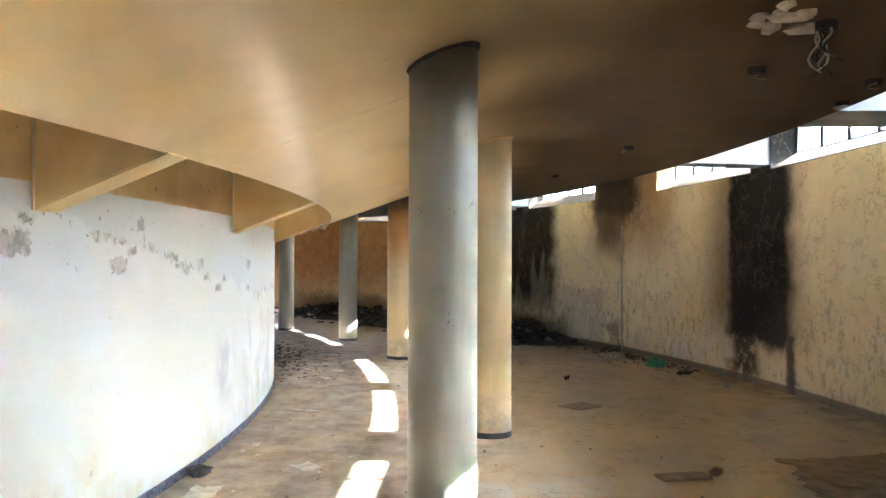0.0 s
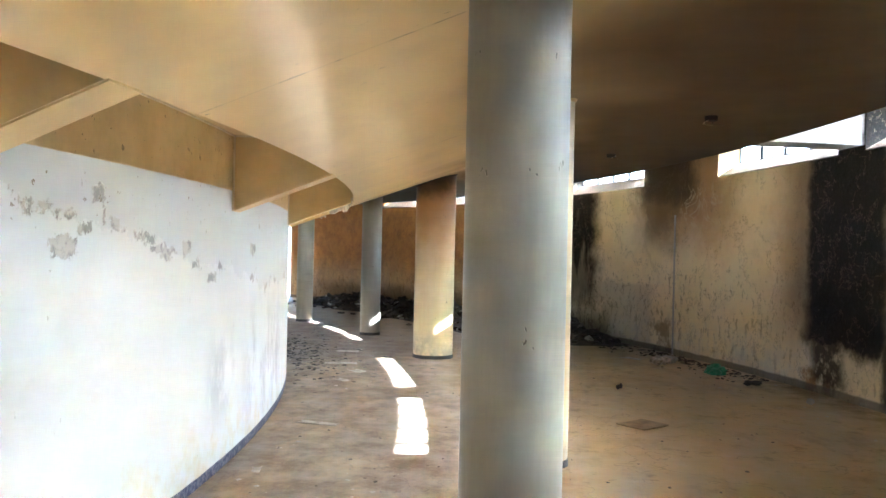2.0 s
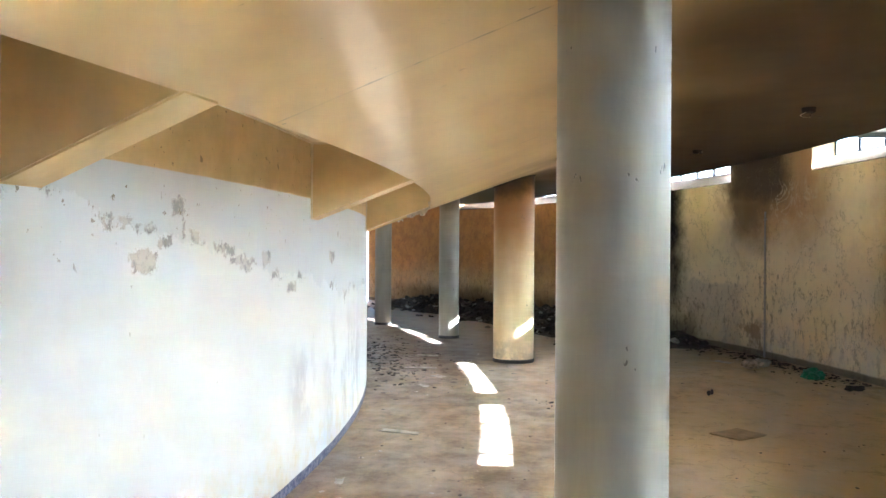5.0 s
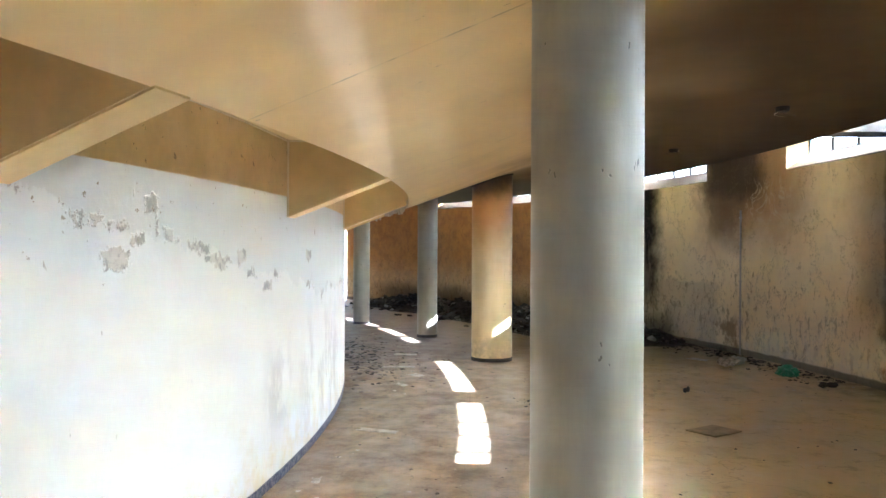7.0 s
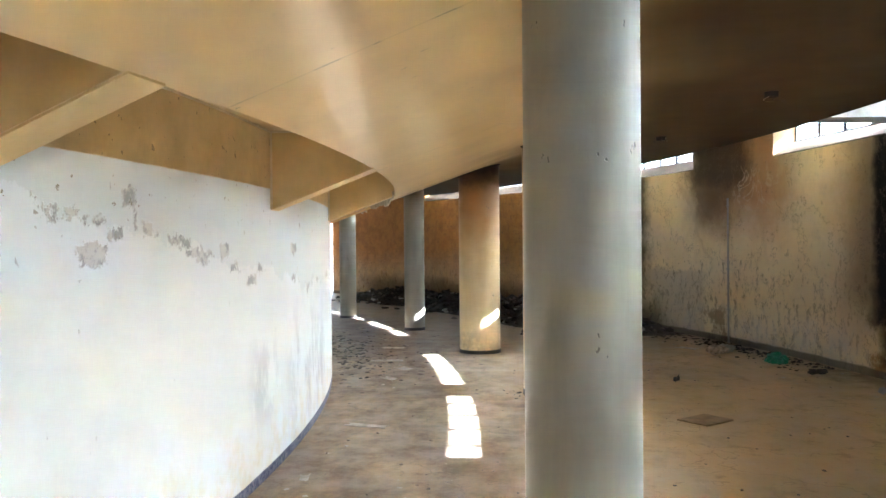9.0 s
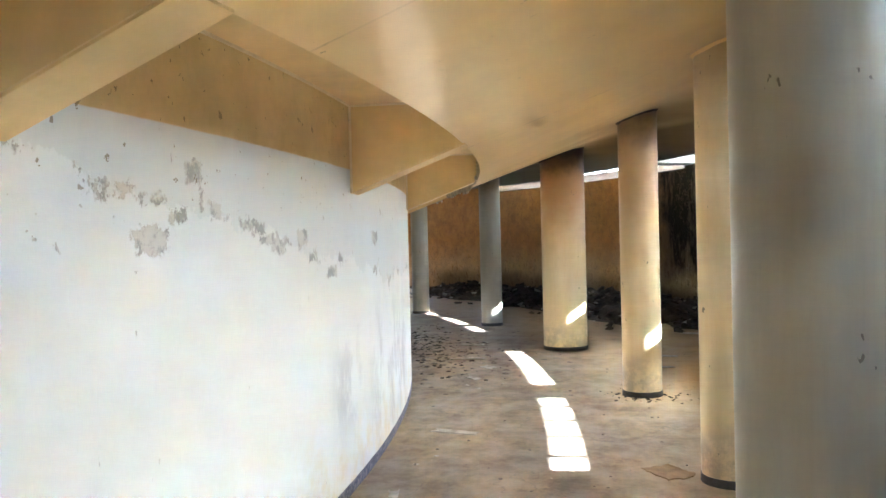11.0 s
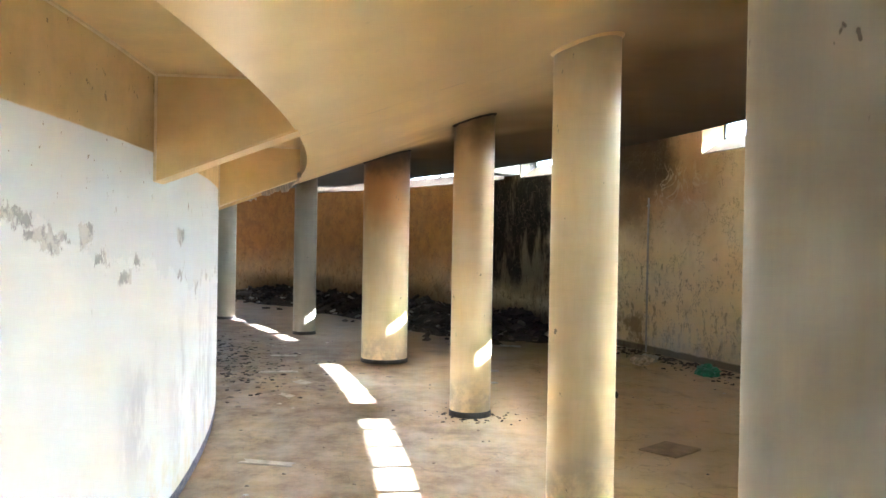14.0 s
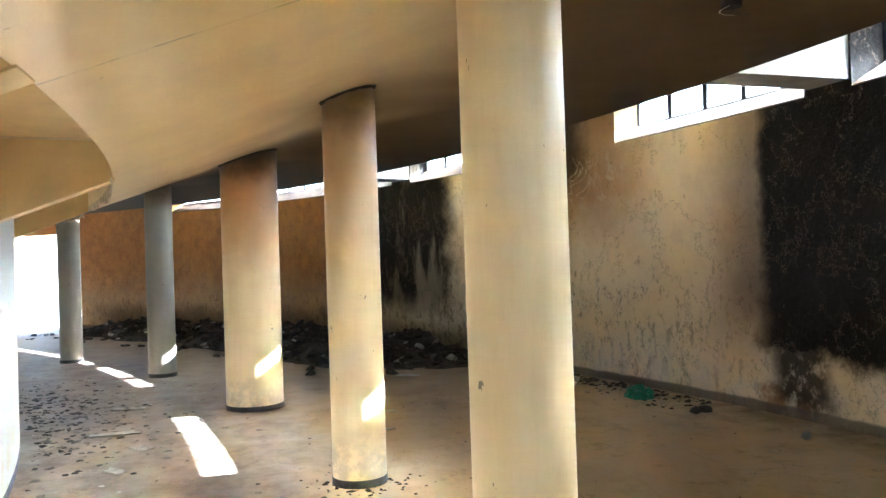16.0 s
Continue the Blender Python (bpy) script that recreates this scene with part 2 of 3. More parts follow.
def soffit_material():
    w = Mat("cream_gloss_paint", 0.2)
    u, v = w.uv.outputs[0], w.uv.outputs[1]
    big, mid = w.noise(0.5, 4), w.noise(3.0, 5)
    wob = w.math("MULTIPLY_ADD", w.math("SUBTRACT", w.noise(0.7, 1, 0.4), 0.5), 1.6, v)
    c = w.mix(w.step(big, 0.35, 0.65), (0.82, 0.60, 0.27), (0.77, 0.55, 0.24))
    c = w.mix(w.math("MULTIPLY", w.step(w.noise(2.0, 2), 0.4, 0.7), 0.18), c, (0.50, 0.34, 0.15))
    # smoke film over the outer half, its brown deepened for the shade beyond the fold
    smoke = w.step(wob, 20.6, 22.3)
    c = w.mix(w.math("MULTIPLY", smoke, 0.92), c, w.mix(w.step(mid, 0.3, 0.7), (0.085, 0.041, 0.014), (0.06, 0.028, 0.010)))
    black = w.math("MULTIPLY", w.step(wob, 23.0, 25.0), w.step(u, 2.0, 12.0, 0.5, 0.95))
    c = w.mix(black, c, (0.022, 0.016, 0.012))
    grey = w.math("MULTIPLY", w.step(u, 19.0, 25.0), w.step(v, 21.65, 21.9))
    c = w.mix(w.math("MULTIPLY", grey, 0.85), c, (0.10, 0.107, 0.10))
    # scuffs and a dashed seam in the gloss paint, small dents
    dash = w.math("MULTIPLY", w.step(w.math("ABSOLUTE", w.math("SUBTRACT", w.math("FRACT", w.math("MULTIPLY_ADD", u, 1 / SEAM_STEP, SEAM_AT)), 0.5)), 0.0016, 0.0036, 1.0, 0.0), w.math("MULTIPLY", w.step(w.noise(6.0, 3), 0.47, 0.56, 0.2, 0.9), w.step(v, 20.9, 21.2, 1.0, 0.0)))
    scuff = w.math("MULTIPLY", w.step(w.noise(13.0, 4, 0.7, (0.6, 1.6, 1)), 0.69, 0.71), w.step(v, 21.2, 22.0, 1.0, 0.0))
    c = w.mix(w.math("MULTIPLY", w.math("MAXIMUM", dash, scuff), 0.7), c, (0.24, 0.15, 0.06))
    r = w.math("MULTIPLY_ADD", smoke, 0.3, 0.283)
    w.put(w.b.inputs["Specular IOR Level"], w.math("SUBTRACT", 0.55, w.math("MULTIPLY", smoke, 0.42)))
    return w.done(c, r)


def floor_material():
    w = Mat("dusty_screed", 0.85)
    v = w.uv.outputs[1]
    big, mid, fine = w.noise(0.6, 6, 0.65), w.noise(3.2, 6, 0.7), w.noise(20.0, 5, 0.7)
    u = w.uv.outputs[0]
    streak = w.noise(2.4, 6, 0.7, (1.0, 0.45, 1))
    c = w.mix(w.step(big, 0.3, 0.7), (0.62, 0.45, 0.24), (0.50, 0.375, 0.215))
    c = w.mix(w.math("MULTIPLY", w.step(streak, 0.5, 0.72), 0.5), c, (0.27, 0.20, 0.125))
    c = w.mix(w.math("MULTIPLY", w.step(mid, 0.56, 0.70), 0.45), c, (0.17, 0.13, 0.09))
    c = w.mix(w.math("MULTIPLY", w.step(mid, 0.28, 0.40, 1.0, 0.0), 0.4), c, (0.60, 0.50, 0.35))
    # trodden grey dirt along the inner side, a pale swept patch, burnt stretch ahead
    vd = w.math("MULTIPLY_ADD", w.math("SUBTRACT", big, 0.5), 2.4, v)
    dirt = w.math("MULTIPLY", w.step(vd, 20.9, 22.0, 1.0, 0.0), w.step(streak, 0.3, 0.6, 0.45, 0.85))
    c = w.mix(dirt, c, w.mix(w.step(mid, 0.35, 0.65), (0.27, 0.22, 0.165), (0.15, 0.12, 0.09)))
    swept = w.math("MULTIPLY", w.blot(w.math("MULTIPLY_ADD", big, 3.0, u), vd, -2.6, -0.2, 21.4, 22.3, 0.4, 0.2), w.step(mid, 0.35, 0.6))
    c = w.mix(w.math("MULTIPLY", swept, 0.7), c, (0.62, 0.57, 0.48))
    burnt = w.math("MULTIPLY", w.step(w.math("MULTIPLY_ADD", big, 8.0, u), 17.0, 26.0), 0.6)
    c = w.mix(burnt, c, w.mix(mid, (0.07, 0.055, 0.042), (0.24, 0.18, 0.13)))
    edge = w.math("MULTIPLY", w.step(v, 24.6, 25.2), w.step(mid, 0.3, 0.6))
    c = w.mix(w.math("MULTIPLY", edge, 0.5), c, (0.09, 0.07, 0.05))
    c = w.mix(w.math("MULTIPLY", w.step(fine, 0.6, 0.72), 0.35), c, (0.12, 0.095, 0.07))
    crack = w.step(w.math("ABSOLUTE", w.math("SUBTRACT", w.noise(0.55, 5, 0.6), 0.5)), 0.001, 0.003, 1.0, 0.0)
    c = w.mix(w.math("MULTIPLY", crack, 0.3), c, (0.10, 0.08, 0.06))
    w.bump(w.math("ADD", mid, w.math("MULTIPLY", fine, 0.4)), 0.012, 0.8)
    return w.done(c, w.step(mid, 0.35, 0.65, 0.62, 0.9))


def column_material(name, smoke, low=1.2, black=0.5, light=(0.76, 0.63, 0.38), dark=(0.69, 0.55, 0.30)):
    w = Mat(name, 0.42)
    z = w.uv.outputs[1]
    big, mid, fine = w.noise(1.5, 4), w.noise(6.0, 5, 0.7), w.noise(30.0, 4)
    c = w.mix(w.step(w.noise(5.0, 5, 0.7, (1, 1, 0.12)), 0.3, 0.7), light, dark)
    zz = w.math("MULTIPLY_ADD", w.math("SUBTRACT", w.noise(2.0, 4), 0.5), 0.7, z)
    c = w.mix(w.math("MULTIPLY", w.step(zz, low, low + 1.2), smoke), c, (0.44, 0.20, 0.055))
    c = w.mix(w.math("MULTIPLY", w.step(zz, 2.15, 2.6), black), c, (0.05, 0.03, 0.016))
    foot = w.math("MULTIPLY", w.step(zz, 0.1, 0.4, 1.0, 0.0), w.step(mid, 0.36, 0.6))
    c = w.mix(w.math("MULTIPLY", foot, 0.65), c, (0.32, 0.28, 0.21))
    nick = w.step(w.noise(11.0, 4, 0.7, (1, 1, 0.5)), 0.69, 0.705)
    c = w.mix(w.math("MULTIPLY", nick, 0.8), c, (0.10, 0.09, 0.07))
    w.bump(w.math("SUBTRACT", w.math("ADD", w.math("MULTIPLY", big, 0.8), w.math("MULTIPLY", fine, 0.08)), w.math("MULTIPLY", nick, 0.15)), 0.012, 0.6)
    return w.done(c, w.step(mid, 0.3, 0.7, 0.36, 0.55))


M_IN, M_OUT, M_SOFFIT, M_FLOOR = inner_wall_material(), outer_wall_material(), soffit_material(), floor_material()
M_FIN = plain("cream_beam_paint", (0.72, 0.52, 0.225), 0.45, 0, 0.10, 2.5, 0.004)
M_BEAD = plain("pale_plaster_bead", (0.74, 0.62, 0.40), 0.6, 0, 0.1, 9.0)
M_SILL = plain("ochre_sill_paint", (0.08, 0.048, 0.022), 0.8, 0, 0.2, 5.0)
M_CONC = plain("pale_concrete", (0.40, 0.385, 0.35), 0.85, 0, 0.15, 4.0)
M_HAUNCH = plain("grey_whitewash", (0.55, 0.56, 0.55), 0.8, 0, 0.2, 4.0)
M_SOOTY = plain("charred_beam", (0.03, 0.026, 0.022), 0.9)
M_STEEL = plain("dark_steel_bar", (0.035, 0.033, 0.032), 0.55, 0.6, 0.2, 20.0)
M_BAND = plain("black_skirting_paint", (0.045, 0.042, 0.042), 0.6, 0, 0.4, 14.0)
M_EARTH = plain("dry_earth", (0.28, 0.255, 0.22), 0.95, 0, 0.2, 0.6)
M_PAPER = plain("dirty_paper", (0.46, 0.42, 0.34), 0.9, 0, 0.25, 9.0)
M_CARD = plain("torn_cardboard", (0.30, 0.20, 0.10), 0.9, 0, 0.25, 7.0)
M_BOARD = plain("grimy_hardboard", (0.30, 0.22, 0.13), 0.8, 0, 0.25, 7.0)
M_GREEN = plain("green_plastic", (0.02, 0.26, 0.12), 0.4, 0, 0.3, 12.0)
M_RUBBLE = plain("burnt_rubble", (0.05, 0.041, 0.032), 0.95, 0, 0.6, 5.0, 0.01)
M_ASH = plain("ash_clods", (0.16, 0.13, 0.10), 0.95, 0, 0.5, 9.0, 0.008)
M_LATH = plain("frayed_plaster", (0.62, 0.52, 0.38), 0.85, 0, 0.3, 9.0)


def glass_material():
    m = bpy.data.materials.new("dusty_window_glass")
    m.use_nodes = True
    b = m.node_tree.nodes["Principled BSDF"]
    b.inputs["Transmission Weight"].default_value, b.inputs["Roughness"].default_value = 1.0, 0.02
    b.inputs["IOR"].default_value, b.inputs["Base Color"].default_value = 1.45, (0.95, 0.97, 0.97, 1)
    return m


M_GLASS = glass_material()


# ---- mesh helpers ----
def at(r, a, z=0.0):
    return Vector((CX + r * math.cos(radians(a)), CY + r * math.sin(radians(a)), z))


def mesh_of(name, bm, mat, smooth=False, normals=True):
    if normals:
        bmesh.ops.recalc_face_normals(bm, faces=bm.faces)
    data = bpy.data.meshes.new(name)
    bm.to_mesh(data)
    bm.free()
    if mat:
        data.materials.append(mat)
    for p in data.polygons:
        p.use_smooth = smooth
    if smooth:
        data.set_sharp_from_angle(angle=radians(35))
    return data


def part(name, bm, mat, parent, label="", smooth=False):
    ob = new(name, mesh_of(name, bm, mat, smooth))
    ob.parent = parent
    if label:
        ob["label"] = label
    return ob


def ring(bm, profile, a0, a1, step=0.75):
    """A closed profile of (r, z) swept round the centre from a0 to a1; UV is (angle, z) on upright faces, (angle, r) on the others."""
    uv = bm.loops.layers.uv.verify()
    n = max(1, math.ceil((a1 - a0) / step))
    rows = [[bm.verts.new(at(r, a0 + (a1 - a0) * k / n, z)) for r, z in profile] for k in range(n + 1)]
    m = len(profile)
    for k in range(n):
        for j in range(m):
            i = (j + 1) % m
            f = bm.faces.new((rows[k][j], rows[k][i], rows[k + 1][i], rows[k + 1][j]))
            (r0, z0), (r1, z1) = profile[j], profile[i]
            upright = abs(z1 - z0) > abs(r1 - r0)
            for loop, (kk, q) in zip(f.loops, ((k, j), (k, i), (k + 1, i), (k + 1, j))):
                loop[uv].uv = (a0 + (a1 - a0) * kk / n, profile[q][1] if upright else profile[q][0])
    for row, a in ((rows[0], a0), (rows[-1], a1)):
        f = bm.faces.new(row)
        for loop, (r, z) in zip(f.loops, profile):
            loop[uv].uv = (a, z)
    return bm


def box(r0, r1, z0, z1):
    return [(r0, z0), (r1, z0), (r1, z1), (r0, z1)]


def thing(name, label, category, origin=(0, 0, 0), group="", kind=""):
    ob = new(name)
    ob.location = origin
    return tagged(ob, label, category, group, kind)


def structure(name, bm, mat, label, category, smooth=False):
    return tagged(new(name, mesh_of(name, bm, mat, smooth)), label, category, "", "structure")


# ---- ground, floor ----
bm = bmesh.new()
bmesh.ops.create_circle(bm, cap_ends=True, segments=64, radius=900, matrix=Matrix.Translation((CX, CY, -0.30)))
structure("ground", bm, M_EARTH, "dry bare earth round the building", "ground")
structure("floor", ring(bmesh.new(), box(18.8, R_OUT + 0.42, -0.2, 0.0), T0, T1), M_FLOOR, "dusty brown cement floor with stains and litter", "floor")

# ---- inner wall ----
structure("wall_inner", ring(bmesh.new(), box(R_IN - 0.35, R_IN, 0.0, 2.6), T0, T1, 0.5), M_IN, "curved white plaster wall with peeling patches and blue skirting", "wall", True)

# ---- outer wall with its window openings and doorway ----
bm = bmesh.new()
RO2 = R_OUT + 0.40
ring(bm, box(R_OUT, RO2, 0.0, Z_SILL), T0, DOOR[0])
ring(bm, box(R_OUT, RO2, 0.0, Z_SILL), DOOR[1], T1)
ring(bm, box(R_OUT, RO2, 2.36, Z_SILL), DOOR[0], DOOR[1])
cuts = [T0] + [a for w in WINDOWS for a in w] + [T1]
for a0, a1 in zip(cuts[0::2], cuts[1::2]):
    ring(bm, box(R_OUT, RO2 - 0.02, Z_SILL, Z_HEAD + 0.016), a0, a1)
structure("wall_outer", bm, M_OUT, "curved rough plaster wall blackened by fire and smoke", "wall", True)
structure("wall_end_1", ring(bmesh.new(), box(R_IN - 0.3, RO2, 0.0, 3.3), T0 - 0.8, T0), M_OUT, "plain plaster wall closing the passage", "wall")
structure("wall_end_2", ring(bmesh.new(), box(R_IN - 0.3, RO2, 0.0, 3.3), T1, T1 + 0.8), M_OUT, "plain plaster wall closing the passage", "wall")

# ---- raked soffit, recess ceiling ----
bm = bmesh.new()
R_DROP, Z_DROP = 24.15, 2.71                  # outer edge of the soffit, before the window pocket
OUT_SLOPE = (Z_DROP - Z_FOLD) / (R_DROP - R_FOLD)
IN_SLOPE = (Z_FOLD - Z_EDGE) / (R_FOLD - R_EDGE)


def soffit_z(r):
    """Height of the soffit: two slopes with a rounded fold between them."""
    d, w = r - R_FOLD, 0.32
    a, b = Z_FOLD + IN_SLOPE * d, Z_FOLD + OUT_SLOPE * d
    if abs(d) >= w:
        return a if d < 0 else b
    k = (d + w) / (2 * w)
    return a + (OUT_SLOPE - IN_SLOPE) * w * k * k


def lip(r):
    return (r, soffit_z(r))


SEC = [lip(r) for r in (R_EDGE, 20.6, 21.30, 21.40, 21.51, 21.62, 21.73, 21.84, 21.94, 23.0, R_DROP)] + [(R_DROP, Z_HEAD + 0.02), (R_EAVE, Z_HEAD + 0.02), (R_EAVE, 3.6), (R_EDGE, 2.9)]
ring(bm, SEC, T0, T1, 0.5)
structure("ceiling", bm, M_SOFFIT, "raked cream ceiling browned by smoke and painted-in shade towards the windows", "ceiling", True)
structure("ceiling_recess", ring(bmesh.new(), box(R_IN - 0.3, R_EDGE, 2.285, 2.7), T0, T1), M_FIN, "flat cream ceiling strip along the inner wall", "ceiling")
for a in FINS:
    bm = ring(bmesh.new(), [(R_IN - 0.02, 1.75), (R_EDGE + 0.012, Z_EDGE - 0.004), (R_EDGE + 0.012, 2.3), (R_IN - 0.02, 2.3)], a, a + 0.62, 0.62)
    bmesh.ops.bevel(bm, geom=[e for e in bm.edges if e.calc_length() > 0.3], offset=0.008, segments=2, affect="EDGES")
    structure("beam", bm, M_FIN, "short tapered cream concrete beam on the inner wall", "beam")

# ---- plaster beads in the corners of the recesses ----
structure("trim", ring(bmesh.new(), box(R_IN + 0.002, R_IN + 0.014, 2.272, 2.2835), T0, T1), M_BEAD, "thin pale plaster bead under the ceiling strip", "trim")
for a in FINS:
    structure("trim", ring(bmesh.new(), box(R_IN + 0.002, R_IN + 0.014, 1.76, 2.272), a - 0.035, a - 0.004, 1), M_BEAD, "thin pale plaster bead in the corner of the beam", "trim")
    structure("trim", ring(bmesh.new(), box(R_IN + 0.016, R_EDGE - 0.004, 2.272, 2.2835), a - 0.035, a - 0.004, 1), M_BEAD, "thin pale plaster bead along the top of the beam", "trim")

# ---- columns ----
def column(r, a, rad, mat, label, k_clean=False):
    z1 = Z_EDGE + (r - R_EDGE) * (Z_FOLD - Z_EDGE) / (R_FOLD - R_EDGE) + 0.09
    ob = thing("column", label, "column", at(r, a), "columns along the passage")
    bm = bmesh.new()
    uv = bm.loops.layers.uv.verify()
    n, levels = 40, [0.0, 0.06, 0.5, 1.0, 1.5, 2.0, z1]
    rows = [[bm.verts.new((rad * math.cos(2 * math.pi * k / n), rad * math.sin(2 * math.pi * k / n), z)) for k in range(n)] for z in levels]
    for j in range(len(levels) - 1):
        for k in range(n):
            f = bm.faces.new((rows[j][k], rows[j][(k + 1) % n], rows[j + 1][(k + 1) % n], rows[j + 1][k]))
            for loop in f.loops:
                loop[uv].uv = (k / n, loop.vert.co.z)
    part("shaft", bm, mat, ob, "", True)
    bm = bmesh.new()
    bmesh.ops.create_cone(bm, cap_ends=True, segments=40, radius1=rad + 0.006, radius2=rad + 0.004, depth=0.05, matrix=Matrix.Translation((0, 0, 0.025)))
    part("base_band", bm, M_BAND, ob, "black painted foot band")
    # plaster fillet under the sloping ceiling
    bm = bmesh.new()
    loops = []
    for k in range(n):
        d = Vector((math.cos(2 * math.pi * k / n), math.sin(2 * math.pi * k / n), 0))
        uneven = 1 + 0.5 * noise.noise((d.x * 3, d.y * 3, a))
        loops.append([bm.verts.new(d * (rad + q) + Vector((0, 0, soffit_z((Vector((at(r, a).x - CX, at(r, a).y - CY, 0)) + d * (rad + q)).length) + z))) for q, z in ((-0.004, 0.01), (-0.004, -0.022 * uneven), (0.007, -0.014 * uneven), (0.02 * uneven, 0.01))])
    for k in range(n):
        p, q = loops[k], loops[(k + 1) % n]
        for j in range(3):
            bm.faces.new((p[j], q[j], q[j + 1], p[j + 1]))
    part("top_fillet", bm, M_FIN if k_clean else M_SOOTY, ob, "thin uneven plaster fillet", True)
    return ob


# the grey pair is a darker paint with the near column's shade put in
SHADED_GREY, CREAM = ((0.39, 0.37, 0.285), (0.32, 0.305, 0.24)), ((0.76, 0.63, 0.38), (0.69, 0.55, 0.30))
for k, (r, a, rad) in enumerate(COLUMNS):
    smoke = [0.0, 0.12, 0.6, 0.95, 0.3, 0.3, 0.2, 0.1][k]
    mat = column_material("column_paint", smoke, 1.0 if smoke > 0.5 else 1.7, [0.8, 0.35, 0.8, 1.0, 0.75, 0.7, 0.5, 0.3][k], *(SHADED_GREY if k in (0, 4, 5) else CREAM))
    text = "thick round column, cream paint browned by smoke" if rad > 0.25 else ("round cream column browned by smoke at its top" if smoke > 0.5 else ("round concrete column, greyish paint darkened for shade, sooty top" if k in (0, 4, 5) else "round cream painted concrete column"))
    column(r, a, rad, mat, text, k == 1)

# ---- windows ----
def window(k, a0, a1):
    ob = thing("window_%d" % k, "long low clerestory window with steel bars and dusty panes", "window", (0, 0, 0), "", "structure")
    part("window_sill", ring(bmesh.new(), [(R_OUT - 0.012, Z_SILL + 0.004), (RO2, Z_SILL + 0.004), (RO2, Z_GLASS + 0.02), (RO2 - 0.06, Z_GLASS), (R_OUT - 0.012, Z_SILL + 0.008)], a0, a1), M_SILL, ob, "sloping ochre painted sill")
    rg = RO2 - 0.05
    bm = ring(bmesh.new(), box(rg - 0.02, rg + 0.02, Z_GLASS, Z_GLASS + 0.012), a0, a1)
    part("bottom_rail", bm, M_STEEL, ob)
    part("top_rail", ring(bmesh.new(), box(rg - 0.02, rg + 0.02, Z_HEAD - 0.025, Z_HEAD + 0.003), a0, a1), M_STEEL, ob)
    part("lintel", ring(bmesh.new(), [(R_OUT - 0.02, Z_HEAD), (rg + 0.03, Z_HEAD), (rg + 0.03, Z_HEAD + 0.016), (R_OUT - 0.02, Z_HEAD + 0.016)], a0, a1), M_CONC, ob, "pale concrete head of the opening")
    n = max(2, round((a1 - a0) / 1.2))
    for j in range(n + 1):
        a = a0 + (a1 - a0) * j / n
        part("mullion", ring(bmesh.new(), box(rg - 0.02, rg + 0.02, Z_GLASS + 0.012, Z_HEAD - 0.03), a - 0.075, a + 0.075), M_STEEL, ob)
        if j < n and not (k == 5 and j in (1, 2)):
            p = part("pane", ring(bmesh.new(), box(rg - 0.003, rg + 0.003, Z_GLASS + 0.013, Z_HEAD - 0.031), a + 0.076, a + (a1 - a0) / n - 0.076, 2), M_GLASS, ob)
            p.visible_shadow = False


for k, (a0, a1) in enumerate(WINDOWS):
    window(k + 1, a0, a1)


# ---- short beams beyond the soffit at the window piers ----
for a0, a1 in ((-14.4, -12.9), (-7.1, -5.7), (0.3, 2.3), (8.4, 9.5), (26.1, 27.3)):
    bm = ring(bmesh.new(), box(R_DROP + 0.003, R_OUT + 0.03, BEAM_Z, Z_HEAD + 0.017), a0 + 0.05, a1 - 0.12, 0.7)
    structure("beam", bm, M_HAUNCH, "pale whitewashed concrete beam between the windows", "beam")

# ---- pipe up the outer wall ----
pipe = thing("wall_pipe", "thin grey conduit fixed upright on the plaster wall", "pipe", at(R_OUT - 0.02, 18.05))
bm = bmesh.new()
bmesh.ops.create_cone(bm, cap_ends=True, segments=12, radius1=0.014, radius2=0.014, depth=2.16, matrix=Matrix.Translation((0, 0, 1.08)))
part("tube", bm, M_CONC, pipe, "", True)
for z in (0.5, 1.1, 1.65, 2.05):
    bm = bmesh.new()
    bmesh.ops.create_cube(bm, size=1, matrix=Matrix.Translation((0, 0, z)) @ Matrix.Diagonal((0.036, 0.044, 0.02, 1)))
    part("clip", bm, M_CONC, pipe)

rng = random.Random(7)


def facing(r, a, z=0.0, turn=0.0):
    return Matrix.Translation(at(r, a, z)) @ Matrix.Rotation(radians(a + turn), 4, "Z")


def shard(bm, m, sx, sy, sz, rough=0.35):
    """An irregular broken lump."""
    got = bmesh.ops.create_icosphere(bm, subdivisions=1, radius=1.0)["verts"]
    for v in got:
        k = 1 + rng.uniform(-rough, rough)
        v.co = m @ Vector((v.co.x * sx * k, v.co.y * sy * k, v.co.z * sz * k))


